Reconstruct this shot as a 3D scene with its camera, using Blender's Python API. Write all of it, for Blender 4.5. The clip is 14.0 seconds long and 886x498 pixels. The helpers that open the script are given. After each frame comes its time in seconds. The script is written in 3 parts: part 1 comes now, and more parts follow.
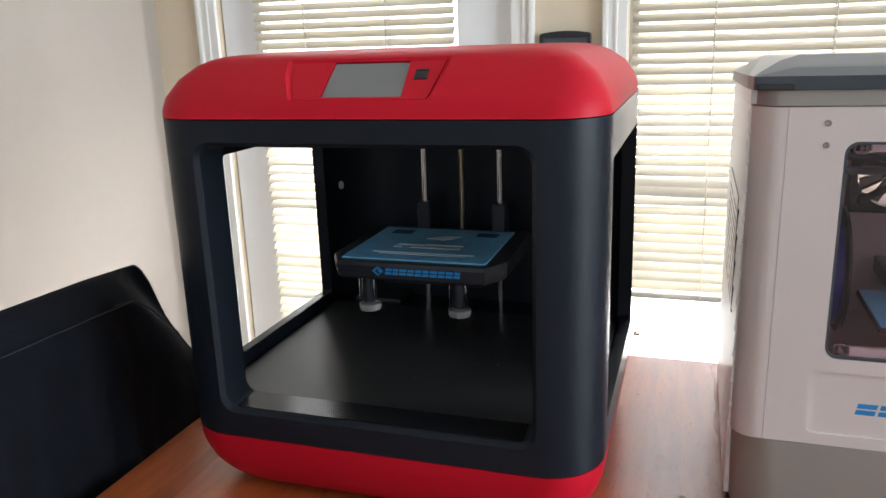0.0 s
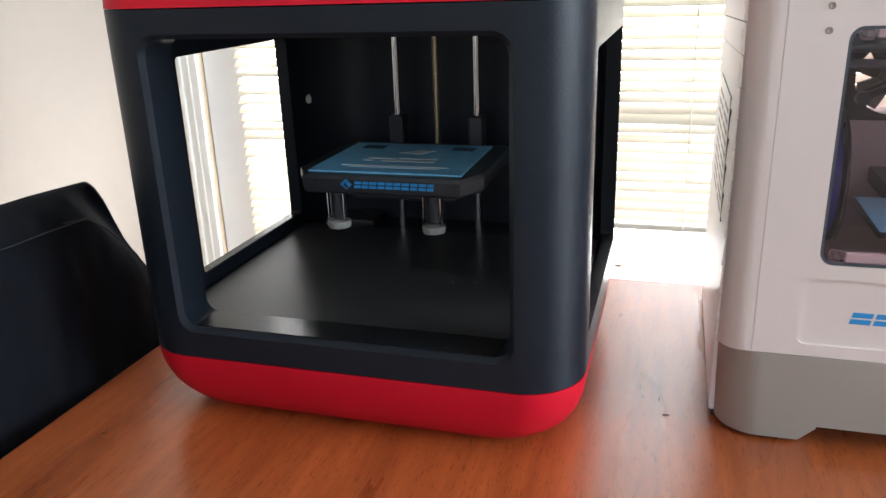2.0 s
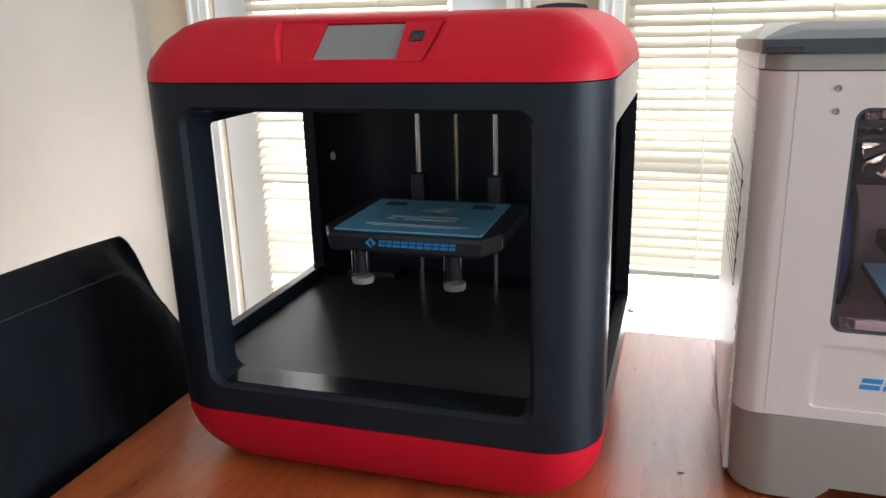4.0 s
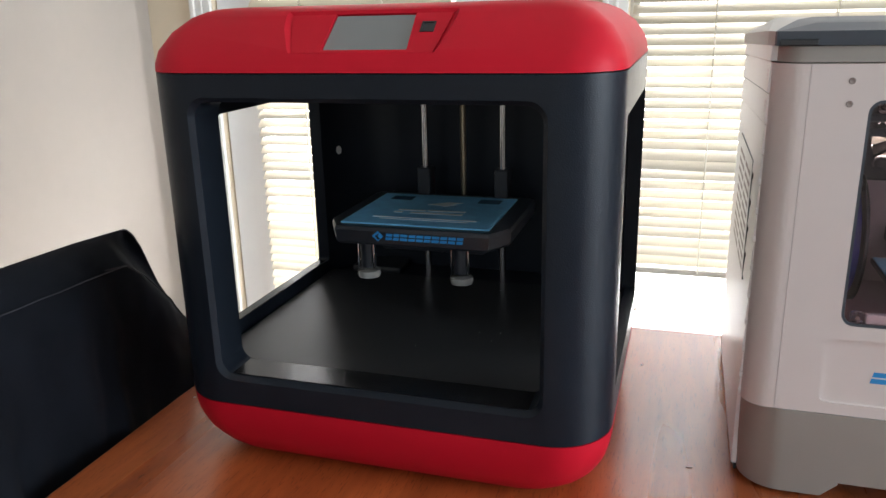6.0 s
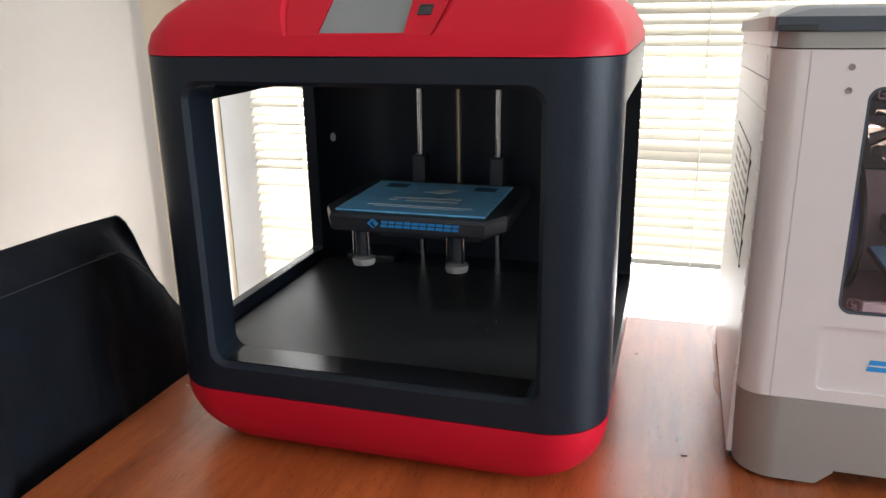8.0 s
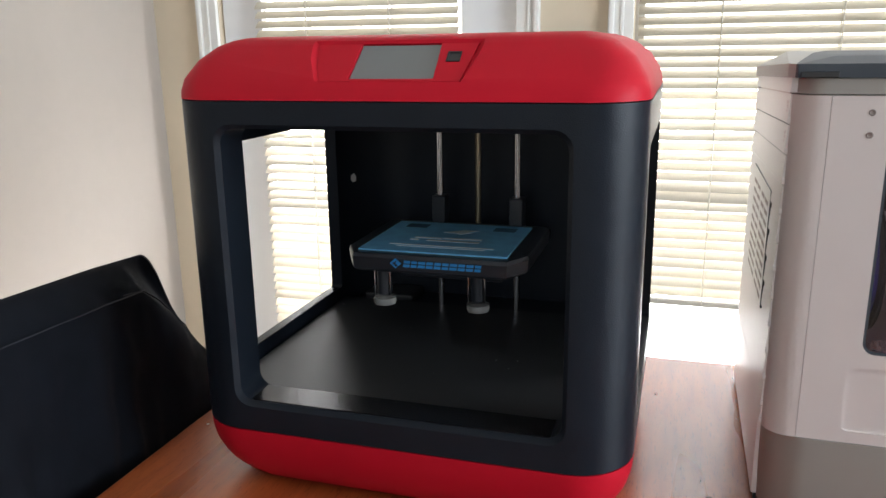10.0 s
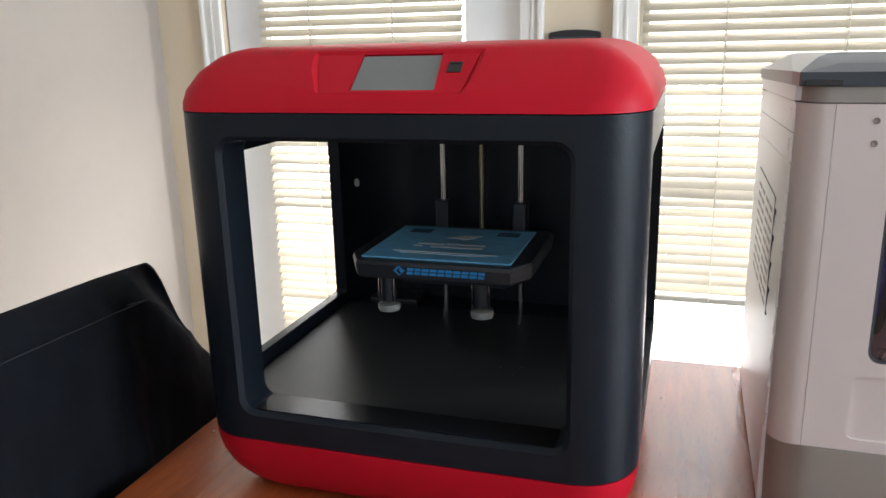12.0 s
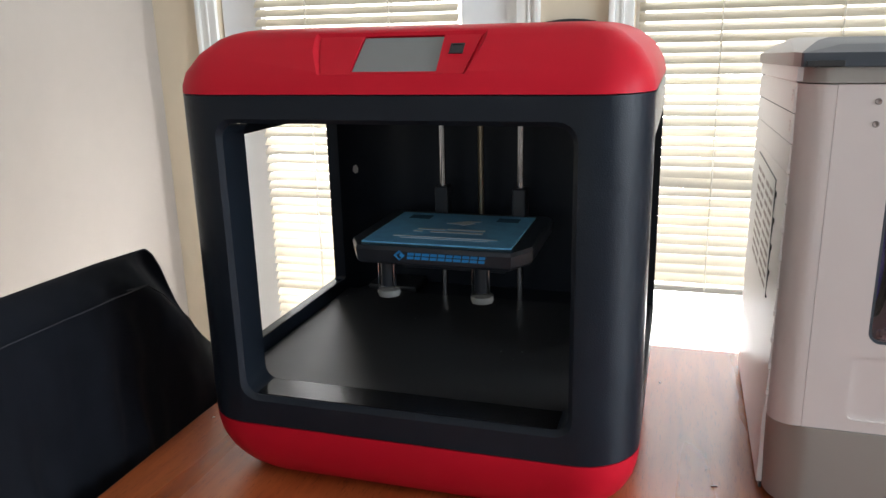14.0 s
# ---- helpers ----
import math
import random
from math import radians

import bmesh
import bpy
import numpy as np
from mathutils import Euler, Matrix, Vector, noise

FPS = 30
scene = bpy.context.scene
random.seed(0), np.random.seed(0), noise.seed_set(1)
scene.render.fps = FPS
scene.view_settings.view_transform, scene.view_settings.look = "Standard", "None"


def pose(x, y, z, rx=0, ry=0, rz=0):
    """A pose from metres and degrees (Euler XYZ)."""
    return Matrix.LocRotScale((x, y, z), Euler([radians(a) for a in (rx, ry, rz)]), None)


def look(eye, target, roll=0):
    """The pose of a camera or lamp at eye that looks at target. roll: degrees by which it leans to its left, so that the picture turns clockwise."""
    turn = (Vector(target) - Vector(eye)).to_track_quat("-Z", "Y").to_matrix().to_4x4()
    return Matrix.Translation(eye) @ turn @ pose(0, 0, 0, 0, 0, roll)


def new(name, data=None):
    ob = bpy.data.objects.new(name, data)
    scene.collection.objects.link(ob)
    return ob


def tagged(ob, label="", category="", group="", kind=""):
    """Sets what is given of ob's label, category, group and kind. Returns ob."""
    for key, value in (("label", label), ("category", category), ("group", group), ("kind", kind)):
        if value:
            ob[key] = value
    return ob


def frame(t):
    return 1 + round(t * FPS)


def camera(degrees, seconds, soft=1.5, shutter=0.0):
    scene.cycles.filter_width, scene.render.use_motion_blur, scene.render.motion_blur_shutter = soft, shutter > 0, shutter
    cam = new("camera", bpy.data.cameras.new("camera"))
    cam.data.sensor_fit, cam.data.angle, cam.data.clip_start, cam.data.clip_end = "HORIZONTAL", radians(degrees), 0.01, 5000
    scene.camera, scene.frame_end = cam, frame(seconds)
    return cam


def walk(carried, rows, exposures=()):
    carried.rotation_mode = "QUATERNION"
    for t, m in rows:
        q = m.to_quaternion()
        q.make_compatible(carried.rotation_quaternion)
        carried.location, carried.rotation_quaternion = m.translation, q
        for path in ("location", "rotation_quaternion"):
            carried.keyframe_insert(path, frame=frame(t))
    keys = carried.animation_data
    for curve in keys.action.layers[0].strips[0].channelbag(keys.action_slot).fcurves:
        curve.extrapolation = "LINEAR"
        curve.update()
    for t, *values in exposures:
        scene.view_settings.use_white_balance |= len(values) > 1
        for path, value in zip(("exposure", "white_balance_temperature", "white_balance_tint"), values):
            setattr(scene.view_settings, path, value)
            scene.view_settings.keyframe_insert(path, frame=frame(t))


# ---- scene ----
cam = camera(59.3, 14.0)
PATH = [
    (0, (0.482, -0.585, 1.185), (-0.119, 1.249, 0.662), -1.9),
    (0.5, (0.482, -0.581, 1.185), (-0.093, 1.261, 0.658), -1.4),
    (1, (0.481, -0.573, 1.186), (-0.084, 1.268, 0.646), -1.3),
    (1.5, (0.482, -0.567, 1.175), (-0.076, 1.267, 0.606), -1.5),
    (2, (0.478, -0.547, 1.14), (-0.071, 1.259, 0.479), -1.9),
    (2.5, (0.478, -0.543, 1.125), (-0.072, 1.235, 0.392), -2.1),
    (3, (0.48, -0.559, 1.154), (-0.079, 1.239, 0.481), -2.1),
    (3.5, (0.473, -0.565, 1.168), (-0.103, 1.255, 0.57), -1.7),
    (3.7, (0.473, -0.567, 1.172), (-0.104, 1.257, 0.59), -1.6),
    (5.8, (0.466, -0.571, 1.169), (-0.115, 1.257, 0.603), -1.3),
    (6, (0.464, -0.57, 1.166), (-0.111, 1.256, 0.588), -1.3),
    (6.5, (0.458, -0.554, 1.153), (-0.097, 1.27, 0.548), -1.1),
    (7, (0.46, -0.552, 1.148), (-0.08, 1.268, 0.518), -1.1),
    (7.5, (0.459, -0.559, 1.153), (-0.082, 1.262, 0.529), -1.2),
    (8, (0.459, -0.568, 1.16), (-0.094, 1.259, 0.562), -0.9),
    (10.3, (0.443, -0.581, 1.167), (-0.134, 1.267, 0.666), -1.0),
    (10.5, (0.447, -0.581, 1.174), (-0.147, 1.256, 0.651), -1.0),
    (11, (0.444, -0.579, 1.173), (-0.154, 1.256, 0.651), -1.0),
    (11.5, (0.445, -0.58, 1.173), (-0.151, 1.256, 0.651), -1.3),
    (12, (0.446, -0.575, 1.179), (-0.14, 1.265, 0.657), -1.4),
    (12.5, (0.444, -0.575, 1.175), (-0.132, 1.267, 0.651), -1.3),
    (13, (0.445, -0.576, 1.175), (-0.127, 1.266, 0.645), -1.1),
    (13.5, (0.444, -0.577, 1.173), (-0.13, 1.264, 0.641), -1.0),
    (14, (0.44, -0.579, 1.17), (-0.13, 1.261, 0.632), -1.4),
]
EXPOSURES = [(0, 0.03), (1.5, 0.03), (2.0, 0.4), (2.5, 0.75), (2.8, 0.75), (3.2, 0.5), (3.5, 0.40), (3.7, 0.25), (5.8, 0.05), (6.2, 0.05), (6.5, 0.15), (6.7, 0.33), (7.0, 0.44), (7.5, 0.40), (8.2, 0.28), (10.3, 0.03), (14, 0.04)]
walk(cam, [(t, look(eye, target, roll)) for t, eye, target, roll in PATH], EXPOSURES)

# ---- world and light ----
world = bpy.data.worlds.new("world")
scene.world = world
world.use_nodes = True
wn = world.node_tree
sky = wn.nodes.new("ShaderNodeTexSky")
sky.sky_type = "NISHITA"
sky.sun_disc = False
sky.sun_elevation, sky.sun_rotation = radians(64), radians(3)
wn.links.new(sky.outputs[0], wn.nodes["Background"].inputs[0])
wn.nodes["Background"].inputs[1].default_value = 0.12

YW = 1.36                     # room face of the window wall
XL, XR, YB, ZC = -0.99, 3.0, -3.0, 2.45


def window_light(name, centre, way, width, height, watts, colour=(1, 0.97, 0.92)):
    """An area lamp that stands in for the sky's light in one opening."""
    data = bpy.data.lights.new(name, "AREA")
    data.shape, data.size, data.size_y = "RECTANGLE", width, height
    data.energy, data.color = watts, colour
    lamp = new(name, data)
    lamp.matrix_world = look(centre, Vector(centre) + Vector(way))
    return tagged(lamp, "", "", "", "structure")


# each opening's stand-in lamp is split, with a weaker upper half shading the blind
LAMP_SPLIT = 1.06
window_light("door_daylight", (-0.3825, 1.403, (0.24 + LAMP_SPLIT) / 2), (0, -1, 0), 0.561, LAMP_SPLIT - 0.24, 17.5, (1, 0.99, 0.985))
window_light("door_daylight_weak_top", (-0.3825, 1.403, (1.94 + LAMP_SPLIT) / 2), (0, -1, 0), 0.561, 1.94 - LAMP_SPLIT, 5, (1, 0.97, 0.93))
window_light("window_daylight", (0.87, 1.445, (0.335 + LAMP_SPLIT) / 2), (0, -1, 0), 1.056, LAMP_SPLIT - 0.335, 20, (1, 0.99, 0.985))
window_light("window_daylight_weak_top", (0.87, 1.445, (2.045 + LAMP_SPLIT) / 2), (0, -1, 0), 1.056, 2.045 - LAMP_SPLIT, 6.5, (1, 0.97, 0.93))
window_light("east_daylight", (XR + 0.10, -0.35, 1.45), (-1, 0, 0), 1.6, 1.3, 104, (0.80, 0.90, 1))
# added fill lamp behind the camera, brightening what faces south
window_light("south_fill", (0.5, YB - 0.10, 1.45), (0, 1, 0), 2.0, 1.3, 6, (0.95, 0.97, 1))
sun_data = bpy.data.lights.new("sun", "SUN")
sun_data.energy, sun_data.angle, sun_data.color = 2.5, radians(0.5), (1, 0.95, 0.86)
sun = new("sun", sun_data)
sun.matrix_world = look((0, 4, 6), (-0.03, 3.563, 5.101))


# ---- materials ----
def material(name, colour, rough=0.5, metal=0.0, vary=0.06, scale=30.0, bump=0.0, bump_scale=200.0, rough_vary=0.08, **extra):
    m = bpy.data.materials.new(name)
    m.use_nodes = True
    nt = m.node_tree
    b = nt.nodes["Principled BSDF"]
    b.inputs["Metallic"].default_value = metal
    for key, value in extra.items():
        b.inputs[key.replace("_", " ")].default_value = value
    tc = nt.nodes.new("ShaderNodeTexCoord")
    big, fine = nt.nodes.new("ShaderNodeTexNoise"), nt.nodes.new("ShaderNodeTexNoise")
    for n, s in ((big, scale * 0.15), (fine, scale)):
        n.inputs["Scale"].default_value, n.inputs["Detail"].default_value = s, 5
        nt.links.new(tc.outputs["Object"], n.inputs["Vector"])
    mix = nt.nodes.new("ShaderNodeMix")
    nt.links.new(big.outputs[0], mix.inputs[2])
    nt.links.new(fine.outputs[0], mix.inputs[3])
    mix.inputs[0].default_value = 0.45
    ramp = nt.nodes.new("ShaderNodeValToRGB")
    ramp.color_ramp.elements[0].position, ramp.color_ramp.elements[1].position = 0.3, 0.7
    ramp.color_ramp.elements[0].color = (*[c * (1 - vary) for c in colour], 1)
    ramp.color_ramp.elements[1].color = (*[min(1, c * (1 + vary)) for c in colour], 1)
    nt.links.new(mix.outputs[0], ramp.inputs[0])
    nt.links.new(ramp.outputs[0], b.inputs["Base Color"])
    rr = nt.nodes.new("ShaderNodeMapRange")
    rr.inputs[3].default_value, rr.inputs[4].default_value = max(0.02, rough - rough_vary), min(1, rough + rough_vary)
    nt.links.new(mix.outputs[0], rr.inputs[0])
    nt.links.new(rr.outputs[0], b.inputs["Roughness"])
    if bump:
        bn, bp = nt.nodes.new("ShaderNodeTexNoise"), nt.nodes.new("ShaderNodeBump")
        bn.inputs["Scale"].default_value, bn.inputs["Detail"].default_value = bump_scale, 3
        nt.links.new(tc.outputs["Object"], bn.inputs["Vector"])
        bp.inputs["Strength"].default_value, bp.inputs["Distance"].default_value = bump, 0.001
        nt.links.new(bn.outputs[0], bp.inputs["Height"])
        nt.links.new(bp.outputs[0], b.inputs["Normal"])
    return m


def wood(name, dark, light, rough):
    m = bpy.data.materials.new(name)
    m.use_nodes = True
    nt = m.node_tree
    b = nt.nodes["Principled BSDF"]
    tc, mp = nt.nodes.new("ShaderNodeTexCoord"), nt.nodes.new("ShaderNodeMapping")
    info = nt.nodes.new("ShaderNodeObjectInfo")
    off = nt.nodes.new("ShaderNodeVectorMath")
    off.operation = "MULTIPLY_ADD"
    nt.links.new(info.outputs["Random"], off.inputs[0])
    off.inputs[1].default_value = (3.0, 7.0, 0)
    nt.links.new(tc.outputs["Object"], off.inputs[2])
    nt.links.new(off.outputs[0], mp.inputs["Vector"])
    mp.inputs["Scale"].default_value = (1.0, 0.11, 1.0)
    grain, broad, pores = (nt.nodes.new("ShaderNodeTexNoise") for _ in range(3))
    for n, s, d in ((grain, 85, 6), (broad, 11, 4), (pores, 750, 2)):
        n.inputs["Scale"].default_value, n.inputs["Detail"].default_value = s, d
        n.inputs["Distortion"].default_value = 0.5
        nt.links.new(mp.outputs[0], n.inputs["Vector"])
    add = nt.nodes.new("ShaderNodeMix")
    add.inputs[0].default_value = 0.62
    nt.links.new(grain.outputs[0], add.inputs[2])
    nt.links.new(broad.outputs[0], add.inputs[3])
    ramp = nt.nodes.new("ShaderNodeValToRGB")
    ramp.color_ramp.elements[0].position, ramp.color_ramp.elements[1].position = 0.33, 0.66
    ramp.color_ramp.elements[0].color, ramp.color_ramp.elements[1].color = (*dark, 1), (*light, 1)
    nt.links.new(add.outputs[0], ramp.inputs[0])
    dots = nt.nodes.new("ShaderNodeValToRGB")
    dots.color_ramp.elements[0].position, dots.color_ramp.elements[1].position = 0.30, 0.42
    dots.color_ramp.elements[0].color = (0.60, 0.53, 0.49, 1)
    nt.links.new(pores.outputs[0], dots.inputs[0])
    mul = nt.nodes.new("ShaderNodeMix")
    mul.data_type, mul.blend_type = "RGBA", "MULTIPLY"
    mul.inputs[0].default_value = 1
    nt.links.new(ramp.outputs[0], mul.inputs[6])
    nt.links.new(dots.outputs[0], mul.inputs[7])
    nt.links.new(mul.outputs[2], b.inputs["Base Color"])
    rr = nt.nodes.new("ShaderNodeMapRange")
    rr.inputs[3].default_value, rr.inputs[4].default_value = rough - 0.06, rough + 0.1
    nt.links.new(broad.outputs[0], rr.inputs[0])
    nt.links.new(rr.outputs[0], b.inputs["Roughness"])
    b.inputs["Coat Weight"].default_value, b.inputs["Coat Roughness"].default_value, b.inputs["Coat IOR"].default_value = 1.0, 0.25, 1.55
    bp = nt.nodes.new("ShaderNodeBump")
    bp.inputs["Strength"].default_value, bp.inputs["Distance"].default_value = 0.12, 0.0006
    nt.links.new(grain.outputs[0], bp.inputs["Height"])
    nt.links.new(bp.outputs[0], b.inputs["Normal"])
    return m


def slat_material(name="blind_vinyl", through_light=0.03):
    """Cream vinyl or cord that lets some light through."""
    m = bpy.data.materials.new(name)
    m.use_nodes = True
    nt = m.node_tree
    b, out = nt.nodes["Principled BSDF"], nt.nodes["Material Output"]
    b.inputs["Base Color"].default_value = (0.80, 0.76, 0.67, 1)
    b.inputs["Roughness"].default_value = 0.4
    info, ramp = nt.nodes.new("ShaderNodeObjectInfo"), nt.nodes.new("ShaderNodeValToRGB")
    ramp.color_ramp.elements[0].color, ramp.color_ramp.elements[1].color = (0.55, 0.515, 0.435, 1), (0.59, 0.555, 0.48, 1)
    nt.links.new(info.outputs["Random"], ramp.inputs[0])
    nt.links.new(ramp.outputs[0], b.inputs["Base Color"])
    tr, mix = nt.nodes.new("ShaderNodeBsdfTranslucent"), nt.nodes.new("ShaderNodeMixShader")
    tr.inputs[0].default_value = (0.84, 0.82, 0.77, 1)
    mix.inputs[0].default_value = through_light
    nt.links.new(b.outputs[0], mix.inputs[1])
    nt.links.new(tr.outputs[0], mix.inputs[2])
    nt.links.new(mix.outputs[0], out.inputs[0])
    return m


def clear(name, colour=(1, 1, 1), rough=0.0, ior=1.45):
    m = bpy.data.materials.new(name)
    m.use_nodes = True
    b = m.node_tree.nodes["Principled BSDF"]
    b.inputs["Base Color"].default_value = (*colour, 1)
    b.inputs["Roughness"].default_value, b.inputs["IOR"].default_value = rough, ior
    b.inputs["Transmission Weight"].default_value = 1
    return m


RED = material("red_plastic", (0.53, 0.006, 0.022), 0.48, vary=0.05, bump=0.08, bump_scale=900, Specular_IOR_Level=0.18)
BLACK = material("black_textured_plastic", (0.0110, 0.0150, 0.0220), 0.33, vary=0.15, bump=0.28, bump_scale=900, Specular_IOR_Level=0.18)
INNER = material("black_inner_plastic", (0.023, 0.027, 0.035), 0.36, vary=0.2, bump=0.1, bump_scale=500)
TRAY = material("black_gloss_tray", (0.026, 0.0275, 0.030), 0.40, vary=0.45, scale=18, rough_vary=0.1)
TRIM_GREY = material("dark_grey_edge", (0.022, 0.024, 0.028), 0.36, vary=0.1)
SCREEN = material("screen_glass", (0.20, 0.21, 0.21), 0.16, vary=0.04)
SCREEN_SHADE = material("screen_edge_shade", (0.03, 0.006, 0.008), 0.3)
DARK = material("dark_recess", (0.02, 0.02, 0.022), 0.35)
STEEL = material("polished_steel", (0.55, 0.55, 0.57), 0.10, metal=1.0, scale=120)
BRASS = material("dull_thread_metal", (0.26, 0.22, 0.16), 0.32, metal=1.0)
SHEET = material("blue_bed_sheet", (0.19, 0.55, 0.98), 0.40, vary=0.28, scale=70)
SHEET_PRINT = material("pale_sheet_print", (0.80, 0.86, 0.90), 0.45, vary=0.1)
SHEET_DARK = material("dark_sheet_print", (0.03, 0.10, 0.20), 0.5)
LOGO_BLUE = material("blue_lettering", (0.02, 0.26, 0.62), 0.4)
KNOB = material("clear_white_knob", (0.70, 0.70, 0.68), 0.22, Transmission_Weight=0.65)
WHITE_P = material("warm_white_plastic", (0.69, 0.62, 0.595), 0.38, vary=0.02, bump=0.05, bump_scale=900)
# the shell's white, paler to put the strong side light into the colour
LOUVRE = material("white_plastic_lit_side", (0.88, 0.87, 0.86), 0.34, vary=0.02)
GREY_P = material("mid_grey_plastic", (0.35, 0.335, 0.305), 0.42, vary=0.03, bump=0.05, bump_scale=900)
LID = material("slate_grey_lid", (0.062, 0.073, 0.088), 0.50, vary=0.04, Specular_IOR_Level=0.28)
CLOTH = material("black_cloth", (0.012, 0.0142, 0.021), 0.9, vary=0.3, bump=0.6, bump_scale=1300, Specular_IOR_Level=0.25)
CREASE_LIGHT = material("cloth_crease_light", (0.019, 0.022, 0.030), 0.85)
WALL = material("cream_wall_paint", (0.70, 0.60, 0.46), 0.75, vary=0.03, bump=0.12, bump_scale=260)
# the same paint as a second copy, its light put into the colour
WALL_L = material("side_lit_wall_paint", (0.46, 0.42, 0.385), 0.7, vary=0.025, bump=0.10, bump_scale=260)
CEIL = material("ceiling_paint", (0.82, 0.81, 0.78), 0.85, vary=0.02)
TRIMW = material("white_gloss_trim", (0.80, 0.80, 0.78), 0.35, vary=0.02)
DOORW = material("white_door_paint", (0.82, 0.84, 0.87), 0.38, vary=0.02)
FLOORM = material("pale_bounce_floor", (0.52, 0.46, 0.38), 0.95, vary=0.12, scale=300, bump=0.8, bump_scale=700)
TABLE = wood("reddish_table_wood", (0.20, 0.043, 0.012), (0.48, 0.120, 0.032), 0.26)
TABLE_D = wood("reddish_table_leg_wood", (0.11, 0.035, 0.014), (0.22, 0.07, 0.026), 0.35)
SLAT = slat_material()
CORD = slat_material("white_cord", 0.85)
GLASS = clear("window_glass")
TINT = clear("tinted_cover", (0.70, 0.56, 0.59), 0.02)
ACRYLIC = clear("clear_acrylic", (0.95, 0.95, 0.96), 0.05)
REEL = material("black_reel", (0.02, 0.02, 0.023), 0.3)
FILAMENT = material("blue_filament", (0.03, 0.035, 0.30), 0.35)
CHAMBER = material("chamber_grey", (0.80, 0.72, 0.73), 0.5)
SCREWM = material("dull_screw_metal", (0.30, 0.25, 0.23), 0.5, metal=0.4)
# backlit rail: its shade goes into this darker, opaque vinyl
RAIL = material("shaded_rail_vinyl", (0.50, 0.48, 0.43), 0.45)
SILL = material("gloss_black_sill", (0.010, 0.010, 0.011), 0.19, vary=0.3, rough_vary=0.05)
DUST = material("pale_scrap", (0.75, 0.74, 0.72), 0.6)


# ---- mesh helpers ----
def part(name, bm, mat, parent=None, label="", smooth=False):
    me = bpy.data.meshes.new(name)
    bmesh.ops.recalc_face_normals(bm, faces=bm.faces)
    if smooth:
        for f in bm.faces:
            f.smooth = True
        for e in bm.edges:
            if len(e.link_faces) == 2 and e.calc_face_angle(0) > radians(38 if smooth is True else smooth):
                e.smooth = False
    bm.to_mesh(me)
    bm.free()
    me.materials.append(mat)
    ob = new(name, me)
    ob.parent = parent
    if label:
        ob["label"] = label
    return ob


def thing(name, label, category, group="", kind=""):
    return tagged(new(name), label, category, group, kind)


def box(x0, x1, y0, y1, z0, z1, bevel=0.0, segments=2, bm=None):
    one = bmesh.new()
    bmesh.ops.create_cube(one, size=1)
    bmesh.ops.transform(one, matrix=Matrix.LocRotScale(((x0 + x1) / 2, (y0 + y1) / 2, (z0 + z1) / 2), None, (x1 - x0, y1 - y0, z1 - z0)), verts=one.verts)
    if bevel:
        bmesh.ops.bevel(one, geom=list(one.edges), offset=bevel, segments=segments, affect="EDGES", profile=0.5)
    if bm is None:
        return one
    return merge(bm, one)


def merge(bm, other):
    me = bpy.data.meshes.new("joined")
    other.to_mesh(me)
    other.free()
    bm.from_mesh(me)
    bpy.data.meshes.remove(me)
    return bm


def rod(p, q, r, n=16, r2=None, bm=None):
    one = bmesh.new()
    p, q = Vector(p), Vector(q)
    bmesh.ops.create_cone(one, cap_ends=True, segments=n, radius1=r, radius2=r if r2 is None else r2, depth=(q - p).length)
    bmesh.ops.transform(one, matrix=Matrix.Translation((p + q) / 2) @ (q - p).to_track_quat("Z", "Y").to_matrix().to_4x4(), verts=one.verts)
    return one if bm is None else merge(bm, one)


def lathe(profile, centre, n=28, axis="Z"):
    """A body of revolution from (radius, height) pairs."""
    bm = bmesh.new()
    rings = []
    for r, h in profile:
        rings.append([bm.verts.new((r * math.cos(2 * math.pi * k / n), r * math.sin(2 * math.pi * k / n), h)) for k in range(n)])
    for a, b in zip(rings, rings[1:]):
        for k in range(n):
            bm.faces.new((a[k], a[(k + 1) % n], b[(k + 1) % n], b[k]))
    bm.faces.new(rings[0][::-1])
    bm.faces.new(rings[-1])
    turn = {"Z": pose(0, 0, 0), "Y": pose(0, 0, 0, 90), "X": pose(0, 0, 0, 0, 90)}[axis]
    bmesh.ops.transform(bm, matrix=Matrix.Translation(centre) @ turn, verts=bm.verts)
    return bm


def ring(x0, x1, y0, y1, rf, rr, n=8):
    """A rectangle with rounded corners: rf at the front, rr at the rear."""
    pts = []
    for cx, cy, r, a0 in ((x1 - rf, y0 + rf, rf, -90), (x1 - rr, y1 - rr, rr, 0), (x0 + rr, y1 - rr, rr, 90), (x0 + rf, y0 + rf, rf, 180)):
        for k in range(n + 1):
            a = radians(a0 + 90 * k / n)
            pts.append((cx + r * math.cos(a), cy + r * math.sin(a)))
    return pts


def loft(levels, caps=True):
    """Joins rings of 3D points, all with the same count."""
    bm = bmesh.new()
    rows = [[bm.verts.new(p) for p in level] for level in levels]
    n = len(rows[0])
    for a, b in zip(rows, rows[1:]):
        for k in range(n):
            bm.faces.new((a[k], a[(k + 1) % n], b[(k + 1) % n], b[k]))
    if caps:
        bm.faces.new(rows[0][::-1])
        bm.faces.new(rows[-1])
    bmesh.ops.recalc_face_normals(bm, faces=bm.faces)
    return bm


def prism(outline, z0, z1):
    return loft([[(x, y, z0) for x, y in outline], [(x, y, z1) for x, y in outline]])


